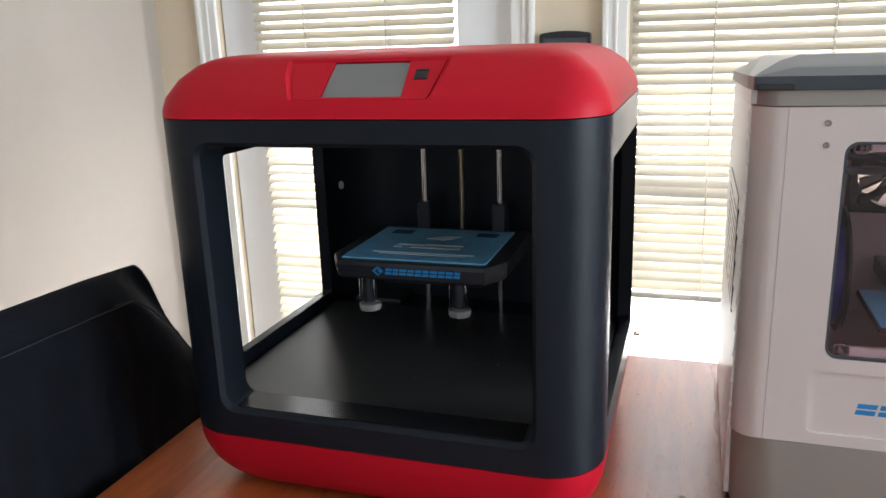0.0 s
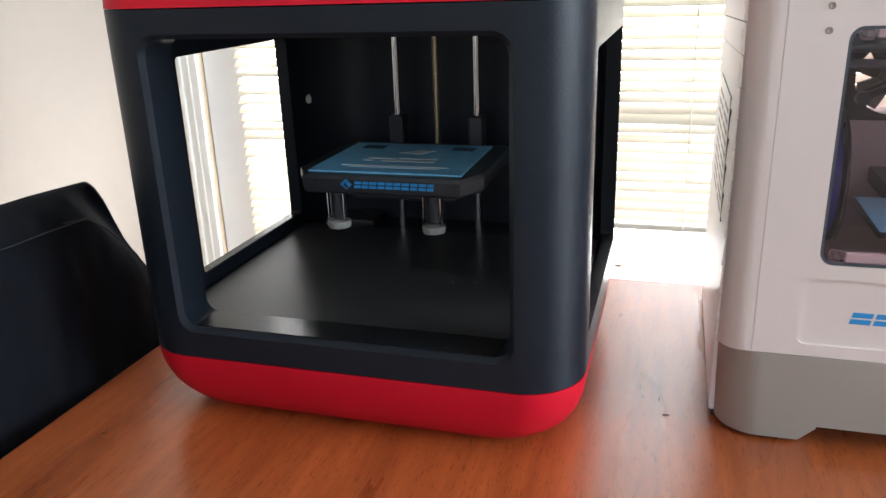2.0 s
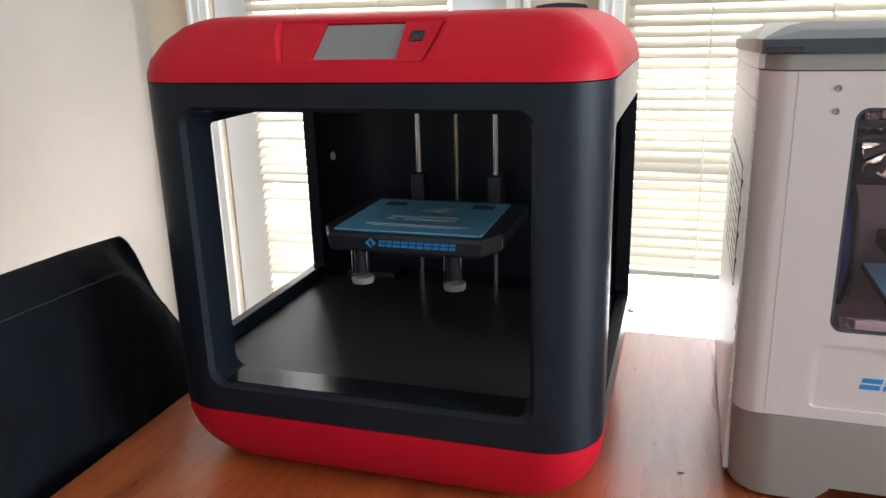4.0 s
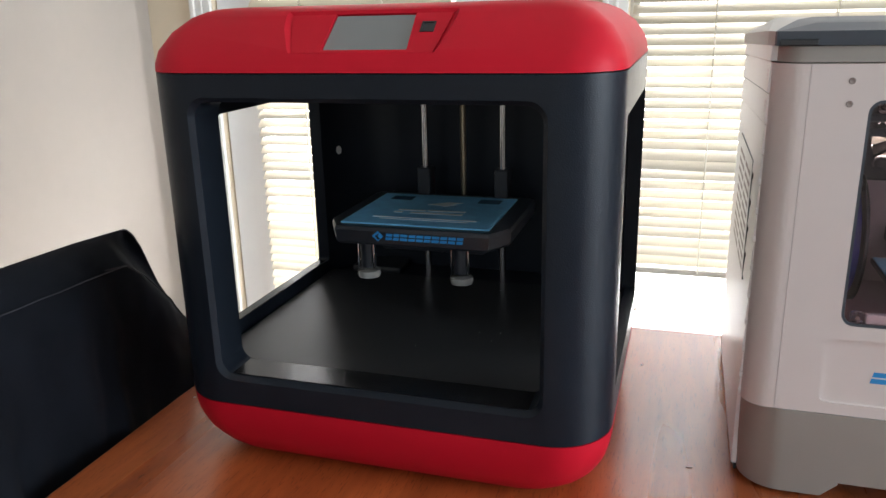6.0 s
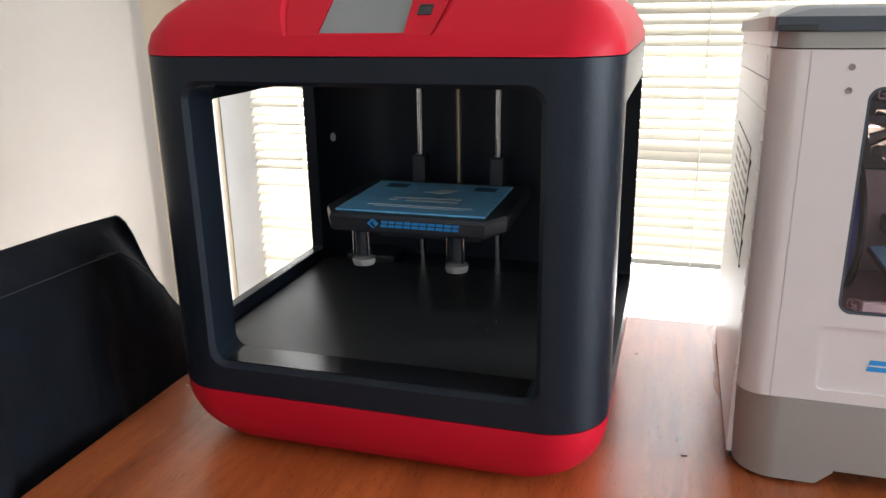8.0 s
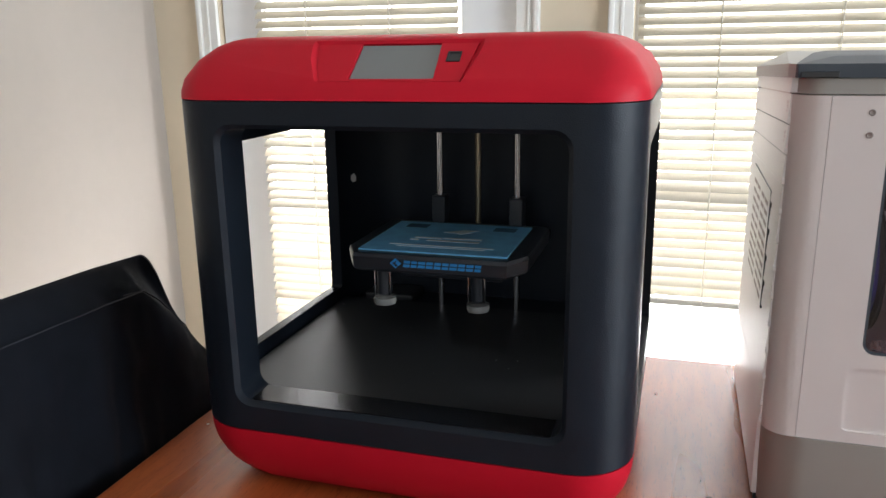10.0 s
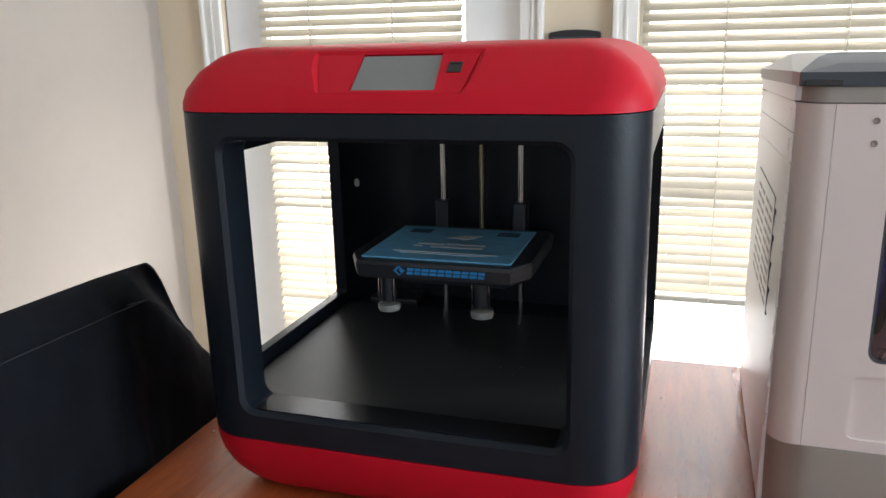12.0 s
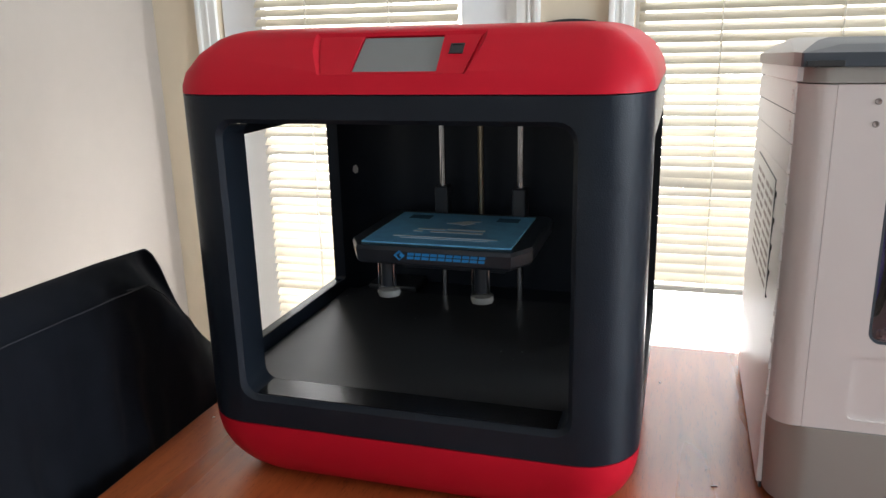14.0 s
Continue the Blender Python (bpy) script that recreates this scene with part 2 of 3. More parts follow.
def cut(bm, *cutters):
    """bm with the cutters taken away."""
    me = bpy.data.meshes.new("solid")
    bm.to_mesh(me)
    bm.free()
    ob = new("solid", me)
    tools = []
    for c in cutters:
        cm = bpy.data.meshes.new("tool")
        c.to_mesh(cm)
        c.free()
        tool = new("tool", cm)
        tools.append(tool)
        mod = ob.modifiers.new("cut", "BOOLEAN")
        mod.object, mod.operation, mod.solver = tool, "DIFFERENCE", "EXACT"
    got = bpy.data.meshes.new_from_object(ob.evaluated_get(bpy.context.evaluated_depsgraph_get()))
    out = bmesh.new()
    out.from_mesh(got)
    for o in (ob, *tools):
        d = o.data
        bpy.data.objects.remove(o)
        bpy.data.meshes.remove(d)
    bpy.data.meshes.remove(got)
    return out


def rounded_hole(u0, u1, v0, v1, r, n=5):
    return [(x, y) for x, y in ring(u0, u1, v0, v1, r, r, n)]


def hole_y(x0, x1, z0, z1, r, stations):
    """A cutter along y; stations: (y, how far the hole is drawn in)."""
    return loft([[(u, y, v) for u, v in rounded_hole(x0 + i, x1 - i, z0 + i, z1 - i, max(0.002, r - i * 0.5))] for y, i in stations])


def hole_x(y0, y1, z0, z1, r, xa, xb):
    return loft([[(x, u, v) for u, v in rounded_hole(y0, y1, z0, z1, r)] for x in (xa, xb)])


def structure(name, bm, mat, label, category, parent=None):
    ob = part(name, bm, mat, parent)
    return tagged(ob, label, category, "", "structure")


# ---- the room ----
# unseen floor, its pale colour added to bounce light up
structure("floor", box(XL - 0.2, XR + 0.2, YB - 0.2, YW + 0.2, -0.1, 0), FLOORM, "unseen floor, made pale to bounce light upward", "floor")
structure("ceiling", box(XL - 0.2, XR + 0.2, YB - 0.2, YW + 0.2, ZC, ZC + 0.1), CEIL, "plain white painted ceiling", "ceiling")
structure("wall_west", box(XL - 0.14, XL, YB - 0.14, YW + 0.14, 0, ZC), WALL_L, "smooth painted side wall, its light put into the colour", "wall")
east = cut(box(XR, XR + 0.14, YB - 0.14, YW + 0.14, 0, ZC), box(XR - 0.1, XR + 0.3, -1.15, 0.45, 0.80, 2.1))
structure("wall_east", east, WALL_L, "plain painted wall in the side-lit copy of the paint", "wall")
DOOR_X0, DOOR_X1, DOOR_Z1 = -0.785, 0.042, 2.08
WIN_X0, WIN_X1, WIN_Z0, WIN_Z1 = 0.320, 1.42, 0.30, 2.08
north = cut(box(XL, XR, YW, YW + 0.14, 0, ZC),
            box(DOOR_X0, DOOR_X1, YW - 0.1, YW + 0.3, -0.1, DOOR_Z1),
            box(WIN_X0, WIN_X1, YW - 0.1, YW + 0.3, WIN_Z0, WIN_Z1))
structure("wall_north", north, WALL, "cream painted wall between the glazed door and window", "wall")
# hole added for the rear fill lamp
south = cut(box(XL, XR, YB - 0.14, YB, 0, ZC), box(-0.5, 1.5, YB - 0.3, YB + 0.1, 0.80, 2.1))
structure("wall_south", south, WALL_L, "plain painted wall with an added opening for the fill lamp", "wall")


def casing(x0, x1, z0, z1, w, name, sill):
    """Moulded white casing round an opening: two steps and a bead on each side."""
    root = thing(name, "moulded white casing round the opening", "trim", "", "structure")
    def board(a, b, c, d):
        bm = box(a, b, YW - 0.014, YW, c, d, 0.002)
        return bm
    for side, (a, b) in (("l", (x0 - w, x0)), ("r", (x1, x1 + w))):
        bm = board(a, b, 0 if z0 <= 0 else z0 - 0.02, z1 + w)
        outer = (a, a + 0.014) if side == "l" else (b - 0.014, b)
        box(*outer, YW - 0.024, YW - 0.012, 0 if z0 <= 0 else z0 - 0.02, z1 + w, 0.004, bm=bm)
        mid = a + (b - a) * 0.55
        box(mid - 0.004, mid + 0.004, YW - 0.018, YW - 0.012, 0 if z0 <= 0 else z0 - 0.02, z1 + w, 0.002, bm=bm)
        part("side_casing", bm, TRIMW, root)
    part("head_casing", board(x0 - w - 0.01, x1 + w + 0.01, z1 + w, z1 + 2 * w), TRIMW, root)
    if sill:
        part("window_sill", box(x0 - w - 0.02, x1 + w + 0.02, YW - 0.05, YW + 0.13, z0 - 0.045, z0 - 0.02, 0.006), TRIMW, root)
        part("apron", box(x0 - w, x1 + w, YW - 0.012, YW, z0 - 0.12, z0 - 0.045, 0.002), TRIMW, root)
    return root


casing(DOOR_X0, DOOR_X1, 0, DOOR_Z1, 0.058, "door_trim", False)
casing(WIN_X0, WIN_X1, WIN_Z0, WIN_Z1, 0.058, "window_trim", True)
base = thing("baseboard", "white painted baseboard along the walls", "baseboard", "", "structure")
part("board", box(0.10, 0.26, YW - 0.014, YW, 0, 0.11, 0.003), TRIMW, base)
part("board", box(XL, XL + 0.014, YB, YW, 0, 0.11, 0.003), TRIMW, base)

# glazed door: wide stiles, bottom rail, glass and its frame
door = thing("door_1", "white painted glazed door with wide stiles, closed", "door", "", "structure")
GX0, GX1 = -0.667, -0.098
slab = cut(box(DOOR_X0 + 0.004, DOOR_X1 - 0.004, YW + 0.016, YW + 0.056, 0.006, DOOR_Z1 - 0.004, 0.002),
           box(GX0 + 0.004, GX1 - 0.004, YW - 0.1, YW + 0.2, 0.24, 1.94))
part("door_leaf", slab, DOORW, door)
pane = part("pane", box(GX0 + 0.004, GX1 - 0.004, YW + 0.033, YW + 0.037, 0.24, 1.94), GLASS, door)
pane.visible_shadow = False

win = thing("window_1", "white double-hung window behind a lowered blind", "window", "", "structure")
frame_bm = cut(box(WIN_X0, WIN_X1, YW + 0.05, YW + 0.10, WIN_Z0, WIN_Z1), box(WIN_X0 + 0.022, WIN_X1 - 0.022, YW, YW + 0.2, WIN_Z0 + 0.03, WIN_Z1 - 0.05))
part("window_frame", frame_bm, TRIMW, win)
part("meeting_rail", box(WIN_X0 + 0.022, WIN_X1 - 0.022, YW + 0.055, YW + 0.095, 0.79, 0.83), TRIMW, win)
for z0, z1 in ((WIN_Z0 + 0.03, 0.79), (0.83, WIN_Z1 - 0.05)):
    pane = part("pane", box(WIN_X0 + 0.022, WIN_X1 - 0.022, YW + 0.073, YW + 0.077, z0, z1), GLASS, win)
    pane.visible_shadow = False
latch = part("sash_latch", box(0.352, 0.372, YW + 0.040, YW + 0.052, 0.408, 0.416, 0.002), SCREWM, win, "small grey metal latch")
part("latch_lever", rod((0.358, YW + 0.044, 0.415), (0.366, YW + 0.036, 0.426), 0.0024, 8), SCREWM, latch)
win2 = thing("window_2", "white framed window in the side wall", "window", "", "structure")
part("window_frame", cut(box(XR + 0.03, XR + 0.08, -1.15, 0.45, 0.80, 2.1), box(XR - 0.1, XR + 0.2, -1.10, -0.37, 0.85, 2.05), box(XR - 0.1, XR + 0.2, -0.33, 0.40, 0.85, 2.05)), TRIMW, win2)


# unseen opening, added to hold the rear fill lamp
win3 = thing("added_rear_window", "added white frame round the rear fill lamp", "window", "", "structure")
part("window_frame", cut(box(-0.5, 1.5, YB - 0.08, YB - 0.03, 0.80, 2.1), box(-0.45, 0.48, YB - 0.2, YB + 0.1, 0.85, 2.05), box(0.52, 1.45, YB - 0.2, YB + 0.1, 0.85, 2.05)), TRIMW, win3)


def blind(name, x0, x1, z0, z1, y, ladders, label, bent):
    """A slatted blind: head rail, curved tilted slats, bottom rail, ladder cords."""
    root = thing(name, label, "blind")
    part("head_rail", box(x0, x1, y - 0.016, y + 0.016, z1, z1 + 0.035, 0.003), TRIMW, root)
    part("bottom_rail", box(x0, x1, y - 0.013, y + 0.013, z0, z0 + 0.016, 0.005), RAIL, root, "cream bottom rail, its shade put into the colour")
    pitch = 0.0243
    mes = []
    for kind in range(3):
        bm = bmesh.new()
        nx, nv = 10, 4
        grid = []
        for i in range(nx + 1):
            row = []
            for j in range(nv + 1):
                v = j / nv - 0.5
                arch = 0.0018 * (1 - 4 * v * v)
                wob = 0.00008 * math.sin(i * 0.9 + kind * 2.1) * kind
                row.append(bm.verts.new((x0 + 0.004 + (x1 - x0 - 0.008) * i / nx, v * 0.0268, arch + wob)))
            grid.append(row)
        for i in range(nx):
            for j in range(nv):
                bm.faces.new((grid[i][j], grid[i + 1][j], grid[i + 1][j + 1], grid[i][j + 1]))
        bmesh.ops.solidify(bm, geom=list(bm.faces), thickness=0.0007)
        me = bpy.data.meshes.new("slat")
        bmesh.ops.recalc_face_normals(bm, faces=bm.faces)
        for f in bm.faces:
            f.smooth = True
        for e in bm.edges:
            if len(e.link_faces) == 2 and e.calc_face_angle(0) > radians(38):
                e.smooth = False
        bm.to_mesh(me)
        bm.free()
        me.materials.append(SLAT)
        mes.append(me)
    rnd = random.Random(name)
    count = int((z1 - z0 - 0.03) / pitch)
    for k in range(count):
        ob = new("slat", mes[rnd.randrange(3)])
        ob.parent = root
        z = z0 + 0.034 + k * pitch
        if abs(z - bent) < pitch / 2:          # one slat has slipped in its cords and hangs askew
            mid = (x0 + x1) / 2
            ob.matrix_basis = pose(mid, y, z - 0.003, 56, 0.35, 0) @ pose(-mid, 0, 0)
        else:
            ob.matrix_basis = pose(0, y, z, 45 + rnd.uniform(-0.8, 0.8), rnd.uniform(-0.02, 0.02), 0)
    # cords thick and translucent, standing in for glow at the slat holes
    for x in ladders:
        bm = bmesh.new()
        for dy in (-0.0145, 0.0145):
            rod((x, y + dy, z0 + 0.01), (x, y + dy, z1), 0.0020, 6, bm=bm)
        for k in range(count):
            z = z0 + 0.034 + k * pitch
            rod((x, y - 0.0145, z - 0.011), (x, y + 0.0145, z + 0.011), 0.0010, 5, bm=bm)
        part("ladder_cord", bm, CORD, root)
    return root


blind("door_blind", GX0, GX1, 0.27, 1.93, YW - 0.012, (-0.512, -0.282), "cream slatted blind lowered over the door glass", 0.565)
blind("window_blind", WIN_X0 + 0.006, WIN_X1 - 0.006, 0.525, WIN_Z1 - 0.04, YW + 0.018, (0.515, 0.766, 1.15), "cream slatted blind lowered to just above the sill", 0.806)

panel = thing("wall_panel", "dark plastic wall control panel with small display", "control panel")
part("housing", loft([[(x, y, z) for x, z in [(0.114, 1.07), (0.236, 1.07), (0.236, 1.182), (0.232, 1.187), (0.205, 1.191), (0.175, 1.1925), (0.145, 1.191), (0.118, 1.187), (0.114, 1.182)]] for y in (YW, YW - 0.022)]), REEL, panel)
part("display", box(0.123, 0.227, YW - 0.024, YW - 0.0215, 1.085, 1.176), LID, panel, "dull grey display")

# ---- the table ----
TX0, TX1, TY0, TY1, TZ = -0.075, 1.55, -0.47, 0.452, 0.75
table = thing("dining_table", "reddish-brown polished wooden dining table", "table")
part("tabletop", box(TX0, TX1, TY0, TY1, TZ - 0.03, TZ, 0.002, 2), TABLE, table)
part("apron", cut(box(TX0 + 0.06, TX1 - 0.06, TY0 + 0.06, TY1 - 0.06, TZ - 0.12, TZ - 0.03), box(TX0 + 0.085, TX1 - 0.085, TY0 + 0.085, TY1 - 0.085, TZ - 0.2, TZ)), TABLE_D, table)
for x in (TX0 + 0.09, TX1 - 0.09):
    for y in (TY0 + 0.09, TY1 - 0.09):
        part("leg", loft([ring_pts for ring_pts in [[(x + s * dx, y + s * dy, z) for dx, dy in ((-1, -1), (1, -1), (1, 1), (-1, 1))] for z, s in ((0, 0.022), (0.4, 0.028), (TZ - 0.03, 0.036))]]), TABLE_D, table)

# ---- red and black enclosed printer ----
P0 = TZ
S0, S1 = 0.8195, 1.1225        # lower and upper seam
printer = thing("desktop_printer", "red and black box-shaped desktop 3D printer on the table", "3D printer")
RF, RR, PD, PX0 = 0.052, 0.10, 0.42, 0.008
# base
levels = []
for k in range(9):
    u = k / 8
    i = 0.056 * (1 - math.sqrt(max(0, 1 - (u * 0.97) ** 2)))
    z = S0 - 0.001 - (S0 - 0.001 - P0) * u
    levels.append([(x, y, z) for x, y in ring(PX0 + i, 0.42 - i, i * 0.95, PD - i, RF, RR)])
part("base", loft(levels), RED, printer, "red rounded base", True)
# cap
levels = []
for y0, z in ((0.0, S1 + 0.001), (0.0035, 1.1300), (0.0118, 1.1405), (0.0295, 1.1555), (0.0440, 1.1673), (0.0520, 1.1720), (0.0620, 1.1745), (0.080, 1.1755)):
    u = min(1, (z - S1) / 0.0532)
    i = 0.060 * (1 - math.sqrt(max(0, 1 - u * u)))
    levels.append([(x, y, z) for x, y in ring(PX0 + i, 0.42 - i, y0, PD - i * 1.2, RF - 0.032 * min(1, u * 1.3), RR)])
slope = math.atan2(1.1673 - 1.1405, 0.0440 - 0.0118)


def on_slope(s, lift=0.0):
    """A place on the cap's front: s metres up the slope."""
    return 0.0118 + s * math.cos(slope) - lift * math.sin(slope), 1.1405 + s * math.sin(slope) + lift * math.cos(slope)


def slope_plate(corners, lift0, lift1):
    """A plate on the slope; corners: (x, s)."""
    return loft([[(x, *on_slope(s, l)) for x, s in corners] for l in (lift0, lift1)])


SCREEN_EDGES = ((0.1810, 0.0018), (0.2540, 0.0018), (0.2522, 0.0452), (0.1822, 0.0452))
recess = loft([[(x, *on_slope(v, l)) for x, v in edge] for l, edge in (
    (0.012, ((0.1480, -0.0060), (0.2840, -0.0060), (0.2960, 0.030), (0.3000, 0.060), (0.1230, 0.060), (0.1290, 0.026))),
    (0.0, ((0.1535, -0.0030), (0.2785, -0.0030), (0.2865, 0.030), (0.2895, 0.050), (0.1360, 0.050), (0.1410, 0.026))),
    (-0.0030, ((0.1560, -0.0012), (0.2760, -0.0012), (0.2815, 0.030), (0.2835, 0.044), (0.1430, 0.044), (0.1470, 0.026))))])
well = slope_plate(SCREEN_EDGES, -0.0050, 0.005)
part("top_cap", cut(loft(levels), recess, well), RED, printer, "red rounded top cover", 21)
# body
cavity = prism(ring(PX0 + 0.012, 0.408, 0.040, 0.392, 0.012, 0.090, 10), 0.838, 1.106)
body = cut(prism(ring(PX0, 0.42, 0, PD, RF, RR, 10), S0, S1), cavity,
           hole_y(0.0600, 0.3675, 0.8435, 1.1035, 0.016, ((-0.02, 0), (0.0, 0), (0.0045, 0.0040), (0.09, 0.0040))),
           hole_x(0.106, 0.326, 0.856, 1.0755, 0.005, -0.05, 0.03),
           hole_x(0.060, 0.330, 0.851, 1.086, 0.005, 0.39, 0.47))
part("body_shell", body, BLACK, printer, "black textured shell with open front and sides", True)
part("floor_tray", box(0.023, 0.404, 0.046, 0.335, 0.836, 0.8425, 0.003), TRAY, printer, "glossy black inner tray")
part("sill_strip", box(0.070, 0.358, 0.0060, 0.0385, 0.8476, 0.8484), SILL, printer, "glossy black lower sill")
part("side_sill", box(PX0 + 0.001, 0.0195, 0.110, 0.322, 0.8561, 0.8568), SILL, printer, "glossy sill of the side opening")
# grey plate painting the light that falls on the rear left floor
part("rear_light_plate", box(0.050, 0.118, 0.338, 0.386, 0.836, 0.848, 0.003), TRIM_GREY, printer)
# display panel sunk into the sloping front of the cap
part("display_panel", cut(slope_plate(((0.156, -0.0012), (0.276, -0.0012), (0.2815, 0.030), (0.2835, 0.044), (0.143, 0.044), (0.147, 0.026)), -0.0052, -0.0017), slope_plate(SCREEN_EDGES, -0.02, 0.02)), RED, printer, "shallow recessed red display panel")
# bezel floor, dark to paint the shadow at the screen's sunk edge
part("screen_bezel", slope_plate(SCREEN_EDGES, -0.0052, -0.0044), SCREEN_SHADE, printer)
part("touch_screen", slope_plate(((0.1816, 0.0023), (0.2534, 0.0023), (0.2516, 0.0440), (0.1828, 0.0440)), -0.0044, -0.0036), SCREEN, printer, "grey unlit touch screen")
port = part("port_frame", cut(slope_plate(((0.2600, 0.0215), (0.2715, 0.0215), (0.2715, 0.0333), (0.2600, 0.0333)), -0.0017, -0.0009), slope_plate(((0.2615, 0.0230), (0.2700, 0.0230), (0.2700, 0.0315), (0.2615, 0.0315)), -0.01, 0.01)), DARK, printer, "small dark square port")
part("port_inset", slope_plate(((0.2615, 0.0230), (0.2700, 0.0230), (0.2700, 0.0315), (0.2615, 0.0315)), -0.0019, -0.0015), TRIM_GREY, port)
# guide rods, screw and bearings
for x in (0.160, 0.2575):
    part("guide_rod", rod((x, 0.332, 0.842), (x, 0.332, 1.107), 0.0040, 20), STEEL, printer, "polished steel rod", True)
    part("bearing", box(x - 0.0085, x + 0.0085, 0.3225, 0.343, 0.946, 0.986, 0.002), INNER, printer)
bm = bmesh.new()
rod((0.208, 0.334, 0.842), (0.208, 0.334, 1.097), 0.0030, 12, bm=bm)
for k in range(96):
    z = 0.846 + k * 0.0026
    rod((0.208, 0.334, z), (0.208, 0.334, z + 0.0014), 0.0040, 12, bm=bm)
part("lead_screw", bm, BRASS, printer, "threaded lead screw")
part("screw_bracket", box(0.1975, 0.2165, 0.324, 0.345, 1.094, 1.107, 0.002), BRASS, printer)
part("top_bracket", box(0.150, 0.268, 0.322, 0.358, 1.100, 1.108, 0.001), INNER, printer)
bm = bmesh.new()
for k in range(8):
    a0, a1 = radians(-100 + 22 * k), radians(-100 + 22 * (k + 1))
    rod((0.200 + 0.006 * math.cos(a0), 0.326, 1.086 + 0.008 * math.sin(a0)), (0.200 + 0.006 * math.cos(a1), 0.326, 1.086 + 0.008 * math.sin(a1)), 0.0007, 6, bm=bm)
part("wire_end", bm, BRASS, printer)
spot = [(0.0, 0.0), (0.003, -0.004), (0.007, -0.003), (0.008, 0.003), (0.005, 0.008), (0.001, 0.006)]
part("scrap_mark", loft([[(0.0317 + s * 0.554 + o * 0.83, 0.3480 + s * 0.83 - o * 0.554, 0.998 + h * 0.95) for s, h in spot] for o in (-0.002, 0.002)]), DUST, printer, "small white scrap stuck to the inner wall")
for x, y, z, r in ((0.270, 0.168, 0.8424, 0.0011), (0.292, 0.172, 0.8424, 0.0012), (0.287, 0.150, 0.8424, 0.0008), (0.036, 0.300, 0.8424, 0.0012), (0.262, 0.300, 0.8424, 0.0010), (0.150, 0.240, 0.8424, 0.0007), (0.215, 0.120, 0.8424, 0.0006)):
    r *= 0.6
    part("dust_speck", lathe([(r, 0), (r * 0.8, r * 0.5), (r * 0.3, r * 0.7)], (x, y, z), 7), DUST, printer)
# bed
BZ = 0.952
outline = [(0.112, 0.163), (0.282, 0.163), (0.299, 0.192), (0.299, 0.325), (0.292, 0.332), (0.102, 0.332), (0.096, 0.325), (0.096, 0.192)]
bed = part("build_platform", loft([[(0.196 + (x - 0.196) * s, 0.25 + (y - 0.25) * s, z) for x, y in outline] for z, s in ((BZ - 0.020, 0.955), (BZ - 0.017, 0.985), (BZ - 0.004, 1.0), (BZ, 0.985))]), INNER, printer, "black bed carrier with chamfered front corners")
part("bed_sheet", box(0.1135, 0.279, 0.1765, 0.317, BZ - 0.001, BZ + 0.0016), SHEET, bed, "blue printed bed sheet")


def flat_shape(pts, z, h=0.0004):
    return loft([[(x, y, zz) for x, y in pts] for zz in (z, z + h)])


SZ = BZ + 0.0016
bm = flat_shape([(0.183, 0.268), (0.204, 0.283), (0.222, 0.283), (0.211, 0.274), (0.217, 0.272), (0.205, 0.262), (0.199, 0.266)], SZ)
part("sheet_emblem", bm, SHEET_PRINT, bed, "white wing-shaped emblem")
for x0, x1, y0, y1 in ((0.158, 0.190, 0.236, 0.241), (0.192, 0.236, 0.238, 0.243), (0.156, 0.166, 0.226, 0.231), (0.176, 0.236, 0.225, 0.231), (0.140, 0.258, 0.203, 0.206), (0.150, 0.250, 0.197, 0.1985)):
    part("sheet_print_bar", box(x0, x1, y0, y1, SZ, SZ + 0.0004), SHEET_PRINT, bed)
for x0 in (0.130, 0.238):
    part("sheet_code_patch", box(x0, x0 + 0.026, 0.286, 0.304, SZ, SZ + 0.0003), SHEET_DARK, bed)
# blue mark on the bed's front: an outlined diamond and a row of slanted bars
FY = 0.1618


def front_shape(pts, y=FY, d=0.0008, z0=BZ - 0.0128):
    return loft([[(x, y - o, z0 + z) for x, z in pts] for o in (0, d)])


part("logo_mark", cut(front_shape([(0.1555, 0.0045), (0.1620, 0.0100), (0.1685, 0.0045), (0.1620, -0.0010)]), loft([[(x, y, BZ - 0.0128 + z) for x, z in ((0.1585, 0.0045), (0.1640, 0.0080), (0.1620, 0.0045), (0.1650, 0.0020), (0.1620, 0.0005))] for y in (FY - 0.01, FY + 0.01)])), LOGO_BLUE, bed, "blue diamond mark")
x = 0.1705
for w in (0.0070, 0.0062, 0.0078, 0.0072, 0.0072, 0.0068, 0.0078, 0.0072, 0.0076, 0.0066):
    part("logo_bar", front_shape([(x, 0.0010), (x + w, 0.0010), (x + w + 0.0005, 0.0040), (x + 0.0005, 0.0040)]), LOGO_BLUE, bed)
    part("logo_bar", front_shape([(x + 0.0007, 0.0051), (x + w + 0.0007, 0.0051), (x + w + 0.0012, 0.0080), (x + 0.0012, 0.0080)]), LOGO_BLUE, bed)
    x += w + 0.0014
for x, y in ((0.134, 0.2), (0.242, 0.2), ):
    k = part("levelling_post", rod((x, y, BZ - 0.055), (x, y, BZ - 0.018), 0.0085, 18), INNER, bed, "", True)
    part("levelling_knob", lathe([(0.006, -0.004), (0.0125, -0.0035), (0.0135, 0.0), (0.0125, 0.0035), (0.006, 0.0045)], (x, y, BZ - 0.063), 14), KNOB, bed, "clear whitish thumb wheel", True)
    for dx in (-0.0095, 0.0085):
        part("spring_pin", rod((x + dx, y - 0.006, BZ - 0.056), (x + dx, y - 0.006, BZ - 0.019), 0.0010, 8), STEEL, bed)
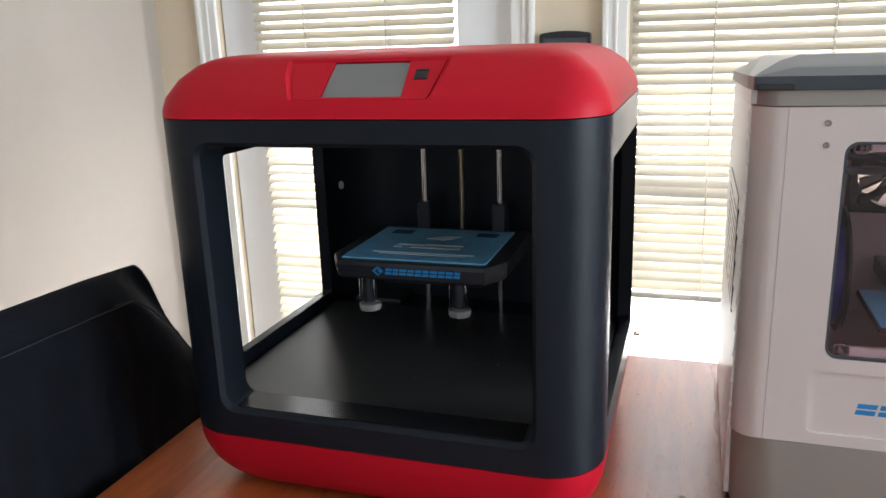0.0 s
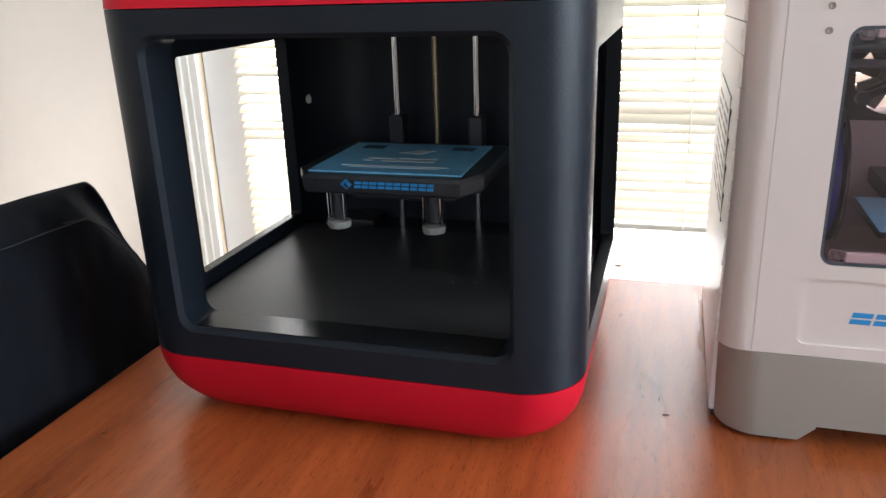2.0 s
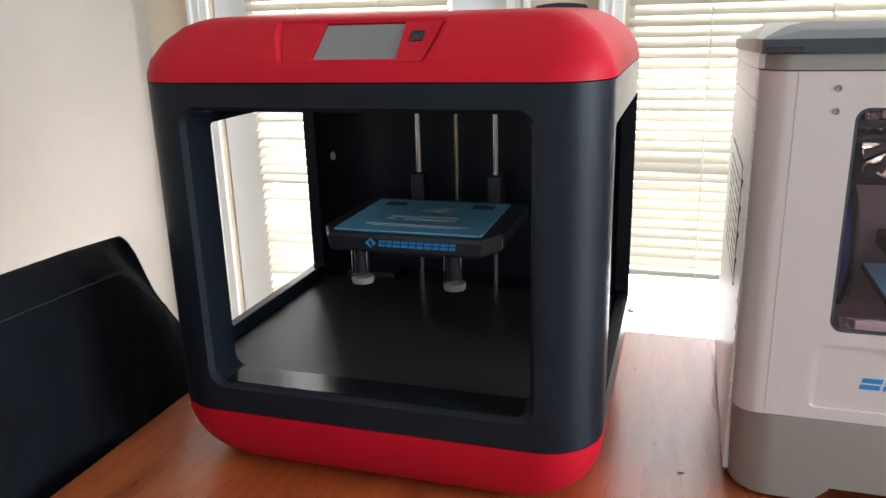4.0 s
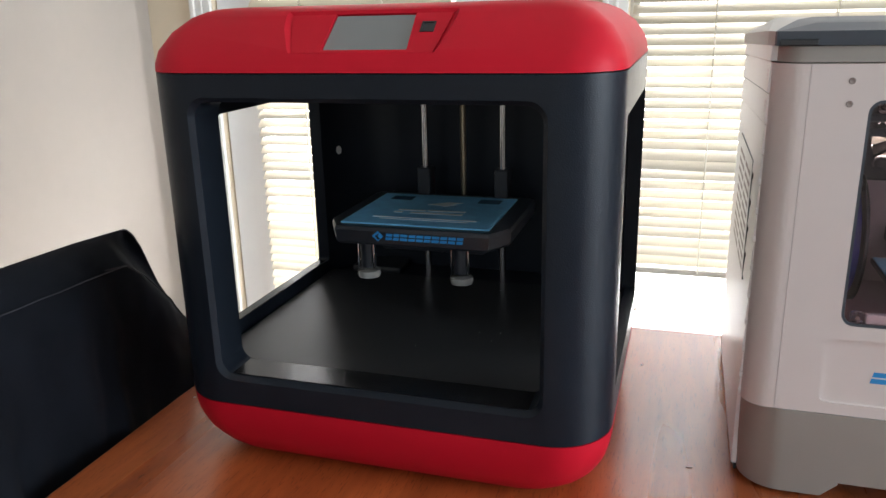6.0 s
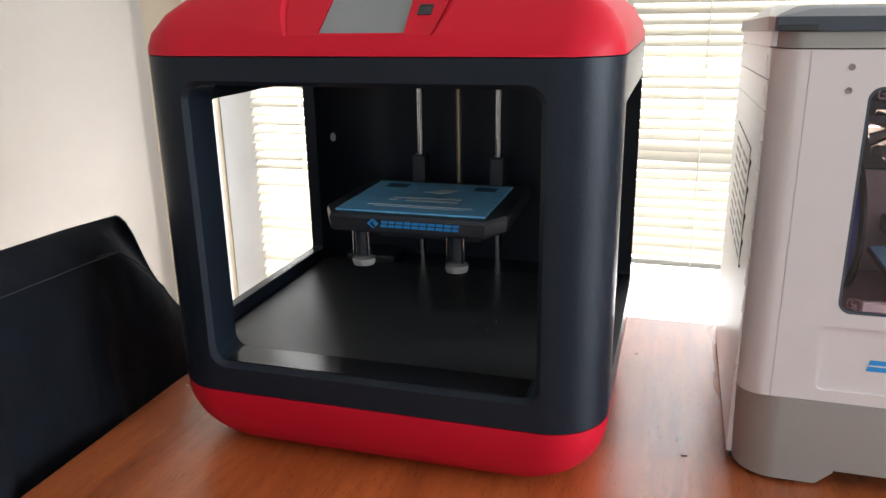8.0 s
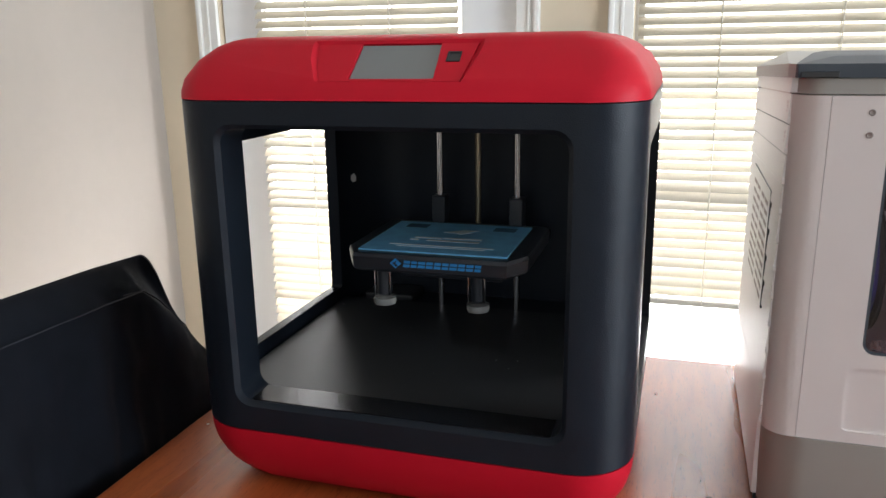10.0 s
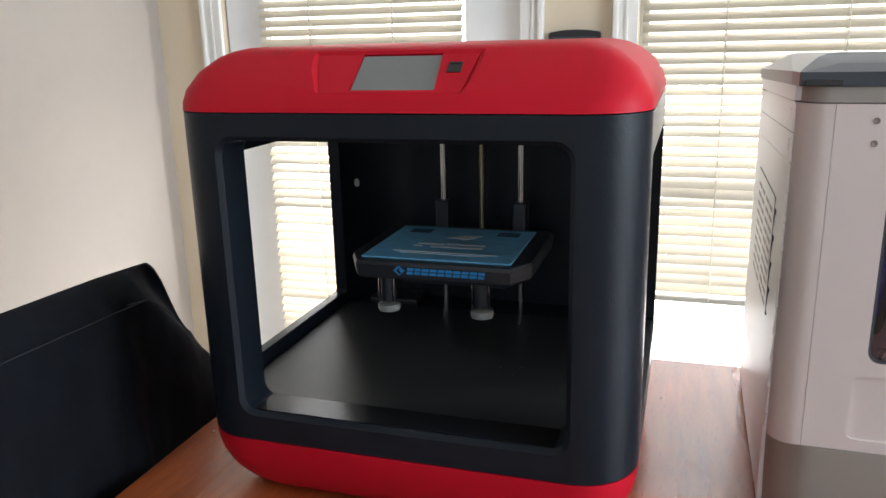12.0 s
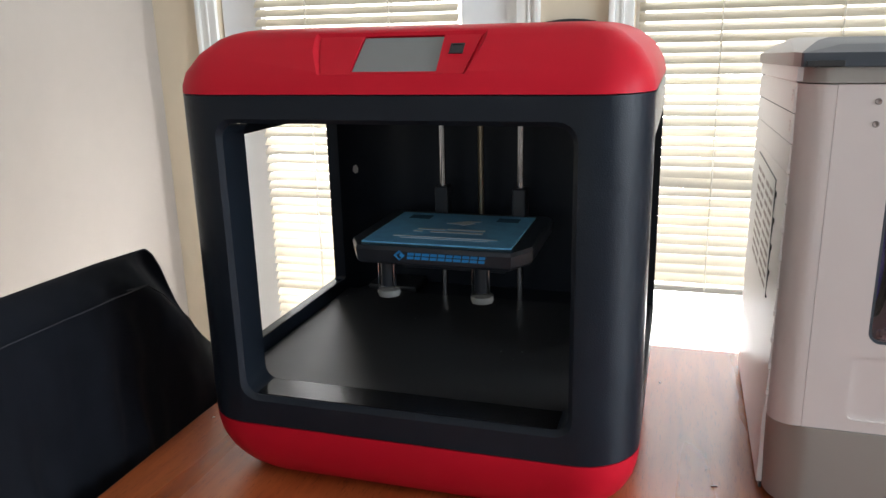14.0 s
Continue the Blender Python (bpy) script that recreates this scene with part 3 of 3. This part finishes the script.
part("bed_arm", box(0.150, 0.268, 0.20, 0.335, BZ - 0.034, BZ - 0.018, 0.003), INNER, bed)
for (x, y, r) in ((0.118, 0.331, 0.0016), (0.235, 0.329, 0.0018), (0.243, 0.330, 0.0014), (0.251, 0.330, 0.0018), (0.262, 0.329, 0.0014)):
    part("bed_clip_screw", lathe([(r, 0), (r * 1.1, 0.001), (r * 0.6, 0.002)], (x, y, BZ - 0.0005), 10), STEEL, bed)

# ---- white and grey printer ----
grey = thing("enclosed_printer", "white and grey enclosed desktop 3D printer on the table", "3D printer")
DX0, DX1, DY0, DY1 = 0.528, 1.013, 0.080, 0.400
SY0, SY1, DROP, PITCH = DY0 + 0.0190, 0.405, 0.011, 0.0245     # the side boards and their fall to the rear
foot = cut(loft([[(x, y, z) for x, y in ring(DX0 + e * 0.2, DX1 - e * 0.2, DY0 + e, DY1, 0.034, 0.03)] for z, e in ((TZ + 0.0035, 0.011), (0.79, 0.004), (0.838, 0))]),
           box(DX0 + 0.082, DX1 - 0.082, DY0 - 0.05, DY1 + 0.05, TZ - 0.01, TZ + 0.020),
           loft([[(DX0 + 0.066, y, TZ), (DX0 + 0.084, y, TZ + 0.020), (DX0 + 0.084, y, TZ)] for y in (DY0 - 0.05, DY1 + 0.05)]),
           loft([[(DX1 - 0.066, y, TZ), (DX1 - 0.084, y, TZ + 0.020), (DX1 - 0.084, y, TZ)] for y in (DY0 - 0.05, DY1 + 0.05)]))
part("grey_base", foot, GREY_P, grey, "mid-grey lower band", True)
for x in (DX0 + 0.038, DX1 - 0.038):
    for y in (DY0 + 0.042, DY1 - 0.03):
        part("rubber_foot", lathe([(0.016, 0), (0.017, 0.002), (0.016, 0.0065)], (x, y, TZ), 20), REEL, grey)
WX0, WX1, WZ0, WZ1 = 0.5935, 0.9475, 0.918, 1.098
shell = cut(prism(ring(DX0 - 0.0028, DX1 - 0.001, DY0 + 0.001, DY1, 0.021, 0.03), 0.8385, 1.1245),
            box(DX0 + 0.02, DX1 - 0.02, DY0 + 0.014, DY1 - 0.02, 0.86, 1.118),
            hole_y(WX0, WX1, WZ0, WZ1, 0.010, ((DY0 - 0.02, 0), (DY0 + 0.05, 0))),
            hole_y(0.585, 0.956, 0.849, 0.906, 0.006, ((DY0 - 0.02, 0), (DY0 + 0.0035, 0))),
            box(0.652, 0.728, DY1 - 0.05, DY1 + 0.1, 0.992, 1.066),
            box(0.5510, 0.5515, DY0 - 0.02, DY0 + 0.0022, 0.83, 1.13))
part("white_shell", shell, WHITE_P, grey, "warm white front shell", True)
lower = loft([[(x, y, z) for x, y in ring(DX0 - e, DX1 + e, DY0 - e, DY1 + e, 0.019, 0.03)] for z, e in ((1.1255, 0), (1.1372, 0.0))])
part("lid_band", lower, GREY_P, grey, "", True)
top = [[(x, y, z) for x, y in ((DX0 - 0.007 + a, DY0 + 0.022 + b), (DX0 - 0.003 + a, DY0 - 0.003 + b), (DX1 + 0.003 - a, DY0 - 0.003 + b), (DX1 + 0.007 - a, DY0 + 0.022 + b), (DX1 + 0.007 - a, DY1), (DX0 - 0.007 + a, DY1))] for z, a, b in ((1.1378, 0, 0), (1.1482, 0, 0), (1.1535, 0.030, 0.030), (1.1543, 0.036, 0.048))]


def lid_part(keep_left):
    """The lid on one side of the slanting line where its pale flank meets the dark top."""
    bm = loft(top)
    for v in bm.verts:
        if v.co.x < 0.54:                      # the flank falls to the rear
            v.co.z -= DROP * max(0, v.co.y - SY0) / (SY1 - SY0)
    bmesh.ops.bisect_plane(bm, geom=[*bm.verts, *bm.edges, *bm.faces], plane_co=(0.523, 0.077, 1.14), plane_no=(0.229, -0.048, 0), clear_inner=not keep_left, clear_outer=keep_left)
    bmesh.ops.holes_fill(bm, edges=[e for e in bm.edges if e.is_boundary])
    return bm


part("lid", lid_part(False), LID, grey, "slate-grey faceted lid")
part("lid_flank", lid_part(True), GREY_P, grey, "paler grey flank of the lid")
part("lid_slot", box(DX0 - 0.001, DX0 + 0.026, DY0 - 0.0042, DY0, 1.1378, 1.1425, 0.0008), DARK, grey)
for z in (1.112, 1.095):
    s = part("cover_screw", lathe([(0.0025, 0), (0.0025, 0.0004), (0.0020, 0.0007), (0.0009, 0.0002)], (0.580, DY0 + 0.001, z), 16, "Y"), SCREWM, grey, "small hex screw", True)
# side of overlapping boards, dropping a little to the rear, each with a small stop at its front end
# core made dark, painting shade into the joints between boards
part("side_core", box(DX0 - 0.0030, DX0 + 0.0012, SY0 + 0.002, SY1 - 0.001, 0.839, 1.1150), LID, grey, "core darkened to paint the shade in the joints")
part("top_side_board", loft([[(x, y, z - DROP * (y - SY0) / (SY1 - SY0)) for x, z in ((DX0 + 0.001, 1.1376), (DX0 - 0.0040, 1.1376), (DX0 - 0.0044, 1.1258), (DX0 + 0.001, 1.1258))] for y in (SY0 - 0.003, SY1)]), LOUVRE, grey)
for k in range(12):
    z1 = 1.1245 - PITCH * k
    z0 = max(z1 - PITCH + 0.0015, 0.8400)
    if z1 - z0 < 0.004:
        continue
    bm = loft([[(x, y, max(0.8400, z - DROP * (y - SY0) / (SY1 - SY0))) for x, z in ((DX0 + 0.001, z1), (DX0 - 0.0034, z1), (DX0 - 0.0044, z0 + 0.0010), (DX0 - 0.0044, z0), (DX0 + 0.001, z0))] for y in (SY0, SY1)])
    board = part("side_board", bm, LOUVRE, grey)
    part("board_stop", box(DX0 - 0.0048, DX0 + 0.001, SY0 - 0.0012, SY0 + 0.004, z0 - 0.0004, z0 + 0.0046, 0.0006, 1), LOUVRE, board)
    if k < 2:
        for j in range(3):
            part("embossed_mark", box(DX0 - 0.0042, DX0 - 0.0034, SY0 + 0.012, SY0 + 0.017, z0 + 0.008 + j * 0.0034, z0 + 0.0102 + j * 0.0034), CHAMBER, board)
part("lower_side_panel", box(DX0 - 0.0030, DX0 + 0.002, SY0 + 0.022, SY1, TZ + 0.0065, 0.8384, 0.001), LOUVRE, grey)
# black strip painting the contact shadow under the side panel
part("contact_shadow_strip", box(DX0 - 0.0004, DX0 + 0.002, SY0 + 0.023, SY1 - 0.001, TZ + 0.0002, TZ + 0.0063), REEL, grey, "black strip painting the shaded gap above the table")
vent = part("vent_plate", box(DX0 - 0.0050, DX0 - 0.001, 0.168, 0.338, 0.924, 1.034, 0.0004, 1), LOUVRE, grey, "white vent grille with rows of slots")
part("vent_gap", box(DX0 - 0.0046, DX0 - 0.001, 0.1662, 0.3398, 0.9232, 1.0348), LID, vent, "dark gap round the grille")
for r in range(10):
    for y0, y1 in ((0.178, 0.206), (0.212, 0.242), (0.256, 0.286), (0.292, 0.326)):
        z = 1.0200 - r * 0.0100
        part("vent_slot", box(DX0 - 0.0051, DX0 - 0.0046, y0, y1, z - 0.0022, z + 0.0022), SCREWM, vent)
for k in range(4):
    part("vent_catch", box(DX0 - 0.0048, DX0 - 0.003, 0.1615, 0.1660, 1.0195 - k * PITCH, 1.0245 - k * PITCH, 0.0006, 1), DARK, vent)
# front cover and what is behind it
cover = part("front_cover", loft([[(u, y, v) for u, v in rounded_hole(WX0 + 0.0006, WX1 - 0.0006, WZ0 + 0.0006, WZ1 - 0.0006, 0.0095)] for y in (DY0 + 0.0025, DY0 + 0.0055)]), TINT, grey, "tinted clear cover")
cover.visible_shadow = False
part("cover_gasket", cut(loft([[(u, y, v) for u, v in rounded_hole(WX0 + 0.0002, WX1 - 0.0002, WZ0 + 0.0002, WZ1 - 0.0002, 0.0098)] for y in (DY0 + 0.0012, DY0 + 0.0024)]),
                         loft([[(u, y, v) for u, v in rounded_hole(WX0 + 0.0022, WX1 - 0.0022, WZ0 + 0.0022, WZ1 - 0.0022, 0.0085)] for y in (DY0 - 0.01, DY0 + 0.01)])), LID, grey, "thin dark gasket round the cover")
part("cover_edge_strip", box(WX0 + 0.019, WX1 - 0.019, DY0 + 0.006, DY0 + 0.012, WZ0 + 0.0015, WZ0 + 0.0095, 0.001), WHITE_P, grey, "white edge strip inside the cover")
for x in (WX0 + 0.008, WX1 - 0.018):
    for z in (WZ0 + 0.0015, WZ1 - 0.0105):
        hinge = part("cover_hinge", box(x, x + 0.010, DY0 + 0.006, DY0 + 0.013, z, z + 0.009, 0.002), ACRYLIC, grey, "clear plastic hinge block")
        part("hinge_pin", rod((x + 0.005, DY0 + 0.0058, z + 0.0045), (x + 0.005, DY0 + 0.0132, z + 0.0045), 0.0016, 10), SCREWM, hinge)
part("top_edge_strip", box(WX0 + 0.019, WX1 - 0.019, DY0 + 0.006, DY0 + 0.011, WZ1 - 0.0085, WZ1 - 0.0015, 0.001), WHITE_P, grey, "white edge strip inside the cover")
part("chamber_back", cut(box(DX0 + 0.021, DX1 - 0.021, DY1 - 0.034, DY1 - 0.021, 0.862, 1.116), box(0.652, 0.728, DY1 - 0.1, DY1 + 0.1, 0.992, 1.066)), CHAMBER, grey)
part("chamber_floor", box(DX0 + 0.021, DX1 - 0.021, DY0 + 0.016, DY1 - 0.036, 0.861, 0.868), CHAMBER, grey)
for y, z in ((0.150, 1.0765), (0.144, 1.0655)):
    part("gantry_rod", rod((DX0 + 0.022, y, z), (DX1 - 0.022, y, z), 0.0034, 14), LID, grey, "", True)
fan = part("fan_frame", cut(box(0.645, 0.735, DY1 - 0.052, DY1 - 0.036, 0.985, 1.072, 0.003),
                            lathe([(0.037, -0.05), (0.037, 0.05)], (0.690, DY1 - 0.045, 1.029), 32, "Y")), REEL, grey, "dark square cooling fan")
part("fan_hub", lathe([(0.014, -0.006), (0.014, 0.006)], (0.690, DY1 - 0.044, 1.029), 24, "Y"), REEL, fan)
for j in range(9):
    a = 2 * math.pi * j / 9
    bm = box(0.011, 0.0355, -0.0008, 0.0008, -0.0125, 0.0125)
    bmesh.ops.transform(bm, matrix=Matrix.Translation((0.690, DY1 - 0.044, 1.029)) @ Matrix.Rotation(a, 4, "Y") @ Matrix.Rotation(radians(35), 4, "X") @ Matrix.Rotation(radians(90), 4, "X"), verts=bm.verts)
    part("fan_blade", bm, REEL, fan)
for j in range(4):
    a = math.pi / 2 * j + 0.5
    part("fan_strut", rod((0.690, DY1 - 0.050, 1.029), (0.690 + 0.039 * math.cos(a), DY1 - 0.050, 1.029 + 0.039 * math.sin(a)), 0.0017, 8), REEL, fan)
bm = rod((0.632, 0.20, 1.030), (0.690, 0.21, 1.058), 0.0035, 10)
lathe_bm = lathe([(0.003, -0.004), (0.006, -0.003), (0.006, 0.003), (0.003, 0.004)], (0.632, 0.20, 1.030), 12, "Y")
part("feed_arm", merge(bm, lathe_bm), REEL, grey, "thin dark feed arm")
reel = part("filament_reel", lathe([(0.018, -0.024), (0.060, -0.024), (0.060, -0.0215), (0.042, -0.0205), (0.042, 0.0205), (0.060, 0.0215), (0.060, 0.024), (0.018, 0.024)], (0.597, 0.210, 0.960), 40, "X"), REEL, grey, "black filament reel", True)
part("filament_coil", lathe([(0.0422, -0.0195), (0.054, -0.019), (0.055, 0.0), (0.054, 0.019), (0.0422, 0.0195)], (0.597, 0.210, 0.960), 40, "X"), FILAMENT, reel, "blue wound filament", True)
plate = part("print_plate", box(0.636, 0.90, 0.100, 0.205, 0.936, 0.941, 0.001), REEL, grey)
part("plate_tape", box(0.6375, 0.898, 0.102, 0.2035, 0.9412, 0.9420), SHEET, plate, "blue plate surface")
part("plate_bracket", box(0.68, 0.86, 0.12, 0.36, 0.918, 0.9355, 0.002), REEL, grey)
# blue lettering turned into plain slanted bars
x = 0.6215
for w in (0.0150, 0.0150, 0.0140, 0.0165, 0.0190, 0.0140, 0.0150):
    for lo, hi in ((0.8690, 0.8733), (0.8747, 0.8790)):
        k0, k1 = (lo - 0.869) * 0.22, (hi - 0.869) * 0.22
        part("logo_bar", loft([[(u, DY0 + 0.0045 - o, v) for u, v in ((x + k0, lo), (x + w + k0, lo), (x + w + k1, hi), (x + k1, hi))] for o in (0, 0.0012)]), LOGO_BLUE, grey)
    x += w + 0.0022

# ---- chair with a black cloth over its back ----
chair = thing("dining_chair", "dark dining chair pushed against the table edge", "chair")
part("backrest", box(-0.172, -0.146, -0.34, 0.120, 0.50, 0.928, 0.010), TABLE_D, chair)
for y in (-0.335, 0.085):
    part("rear_leg", box(-0.172, -0.146, y, y + 0.035, 0, 0.505, 0.004), TABLE_D, chair)
part("seat", box(-0.160, 0.26, -0.335, 0.115, 0.42, 0.455, 0.01), TABLE_D, chair)
for y in (-0.33, 0.075):
    part("front_leg", box(0.215, 0.25, y, y + 0.035, 0, 0.425, 0.004), TABLE_D, chair)


def along(y, stops):
    """The height at y on a line through stops."""
    for (a, za), (b, zb) in zip(stops, stops[1:]):
        if y <= b:
            k = min(1, max(0, (y - a) / (b - a)))
            return za + (zb - za) * k
    return stops[-1][1]


RIDGE = ((-0.42, 0.951), (-0.08, 0.949), (0.06, 0.945), (0.140, 0.940), (0.151, 0.931), (0.163, 0.911), (0.178, 0.874), (0.190, 0.830), (0.225, 0.789), (0.32, 0.735))
SHOULDER = ((-0.42, 0.922), (0.05, 0.917), (0.095, 0.911), (0.119, 0.893), (0.159, 0.851), (0.178, 0.822), (0.225, 0.780), (0.32, 0.725))


def draped_cloth():
    """The ridge over the chair back, a shoulder below it that falls away sooner, and folds down to the hem."""
    bm = bmesh.new()
    ny, nv = 150, 70
    rows = []
    for i in range(ny + 1):
        y = -0.42 + 0.74 * i / ny
        top = along(y, RIDGE)
        shoulder = along(y, SHOULDER)
        row = []
        for j in range(nv + 1):
            v = j / nv * 2 - 1                  # -1 back hem, 0 ridge, 1 table side hem
            a = abs(v)
            wrinkle = 0.004 * noise.noise((y * 22, v * 7, 3.1)) + 0.0015 * noise.noise((y * 60, v * 22, 1.0))
            if v < 0:
                x = -0.142 - 0.030 * min(1, a / 0.12) - 0.06 * a + wrinkle
                z = top - (top - 0.60) * a
            elif a < 0.25:
                k = a / 0.25
                deep = max(0, top - shoulder - 0.03)
                x = -0.139 + 0.031 * k ** 0.8 - 0.55 * deep * math.sin(math.pi * k) + wrinkle * k
                z = top + (shoulder - top) * (k ** 1.5)
            else:
                k = (a - 0.25) / 0.75
                z = shoulder - (shoulder - 0.60) * k
                fold = 0.017 * math.sin(y * 40 + 1.0 - 1.5 * k) + 0.003 * math.sin(y * 130 + 5 * k) + 0.008 * (1 - 2 * abs(math.sin(y * 23 + 0.9 * k)))
                fold -= 0.016 * math.exp(-((y + 0.035 - 0.05 * k) / 0.016) ** 2) + 0.014 * math.exp(-((y - 0.045 + 0.03 * k) / 0.014) ** 2)
                x = -0.108 + 0.012 * math.sin(math.pi / 2 * min(1, k * 1.5)) + fold * min(1, k * 1.6) + wrinkle
                x = min(x, TX0 - 0.004)
            row.append(bm.verts.new((x, y, z)))
        rows.append(row)
    for a, b in zip(rows, rows[1:]):
        for j in range(nv):
            bm.faces.new((a[j], b[j], b[j + 1], a[j + 1]))
    bmesh.ops.solidify(bm, geom=list(bm.faces), thickness=0.0012)
    ob = part("black_cloth", bm, CLOTH)
    for p in ob.data.polygons:
        p.use_smooth = True
    # thin paler tubes put the light caught by seam and crease into colour
    for name, lift, ys, x, stops in (("edge_seam", 0.0015, (0.062, 0.186), -0.106, SHOULDER), ("ridge_crease", -0.0305, (-0.40, 0.098), -0.1050, RIDGE)):
        bm = bmesh.new()
        pts = [(x + 0.0012 * noise.noise((k * 0.7, 2.0, 1.0)), ys[0] + (ys[1] - ys[0]) * k / 24, along(ys[0] + (ys[1] - ys[0]) * k / 24, stops) + lift) for k in range(25)]
        for p, q in zip(pts, pts[1:]):
            rod(p, q, 0.0007, 6, bm=bm)
        part(name, bm, CREASE_LIGHT, ob, "raised line with caught light put into its paler colour")
    return tagged(ob, "black fabric cover draped over the chair back", "cloth")


draped_cloth()

# ---- small bits on the table ----
for x, y, w, a in ((0.488, 0.112, 0.006, 10), (-0.055, 0.115, 0.003, 40), (0.432, 0.33, 0.003, 70)):
    bm = box(-w / 2, w / 2, -0.0008, 0.0008, 0, 0.0012, 0.0003, 1)
    bmesh.ops.transform(bm, matrix=pose(x, y, TZ, 0, 0, a), verts=bm.verts)
    tagged(part("crumb", bm, DUST if w < 0.005 else TABLE_D), "tiny crumb lying on the table", "crumb", "crumbs on the table")
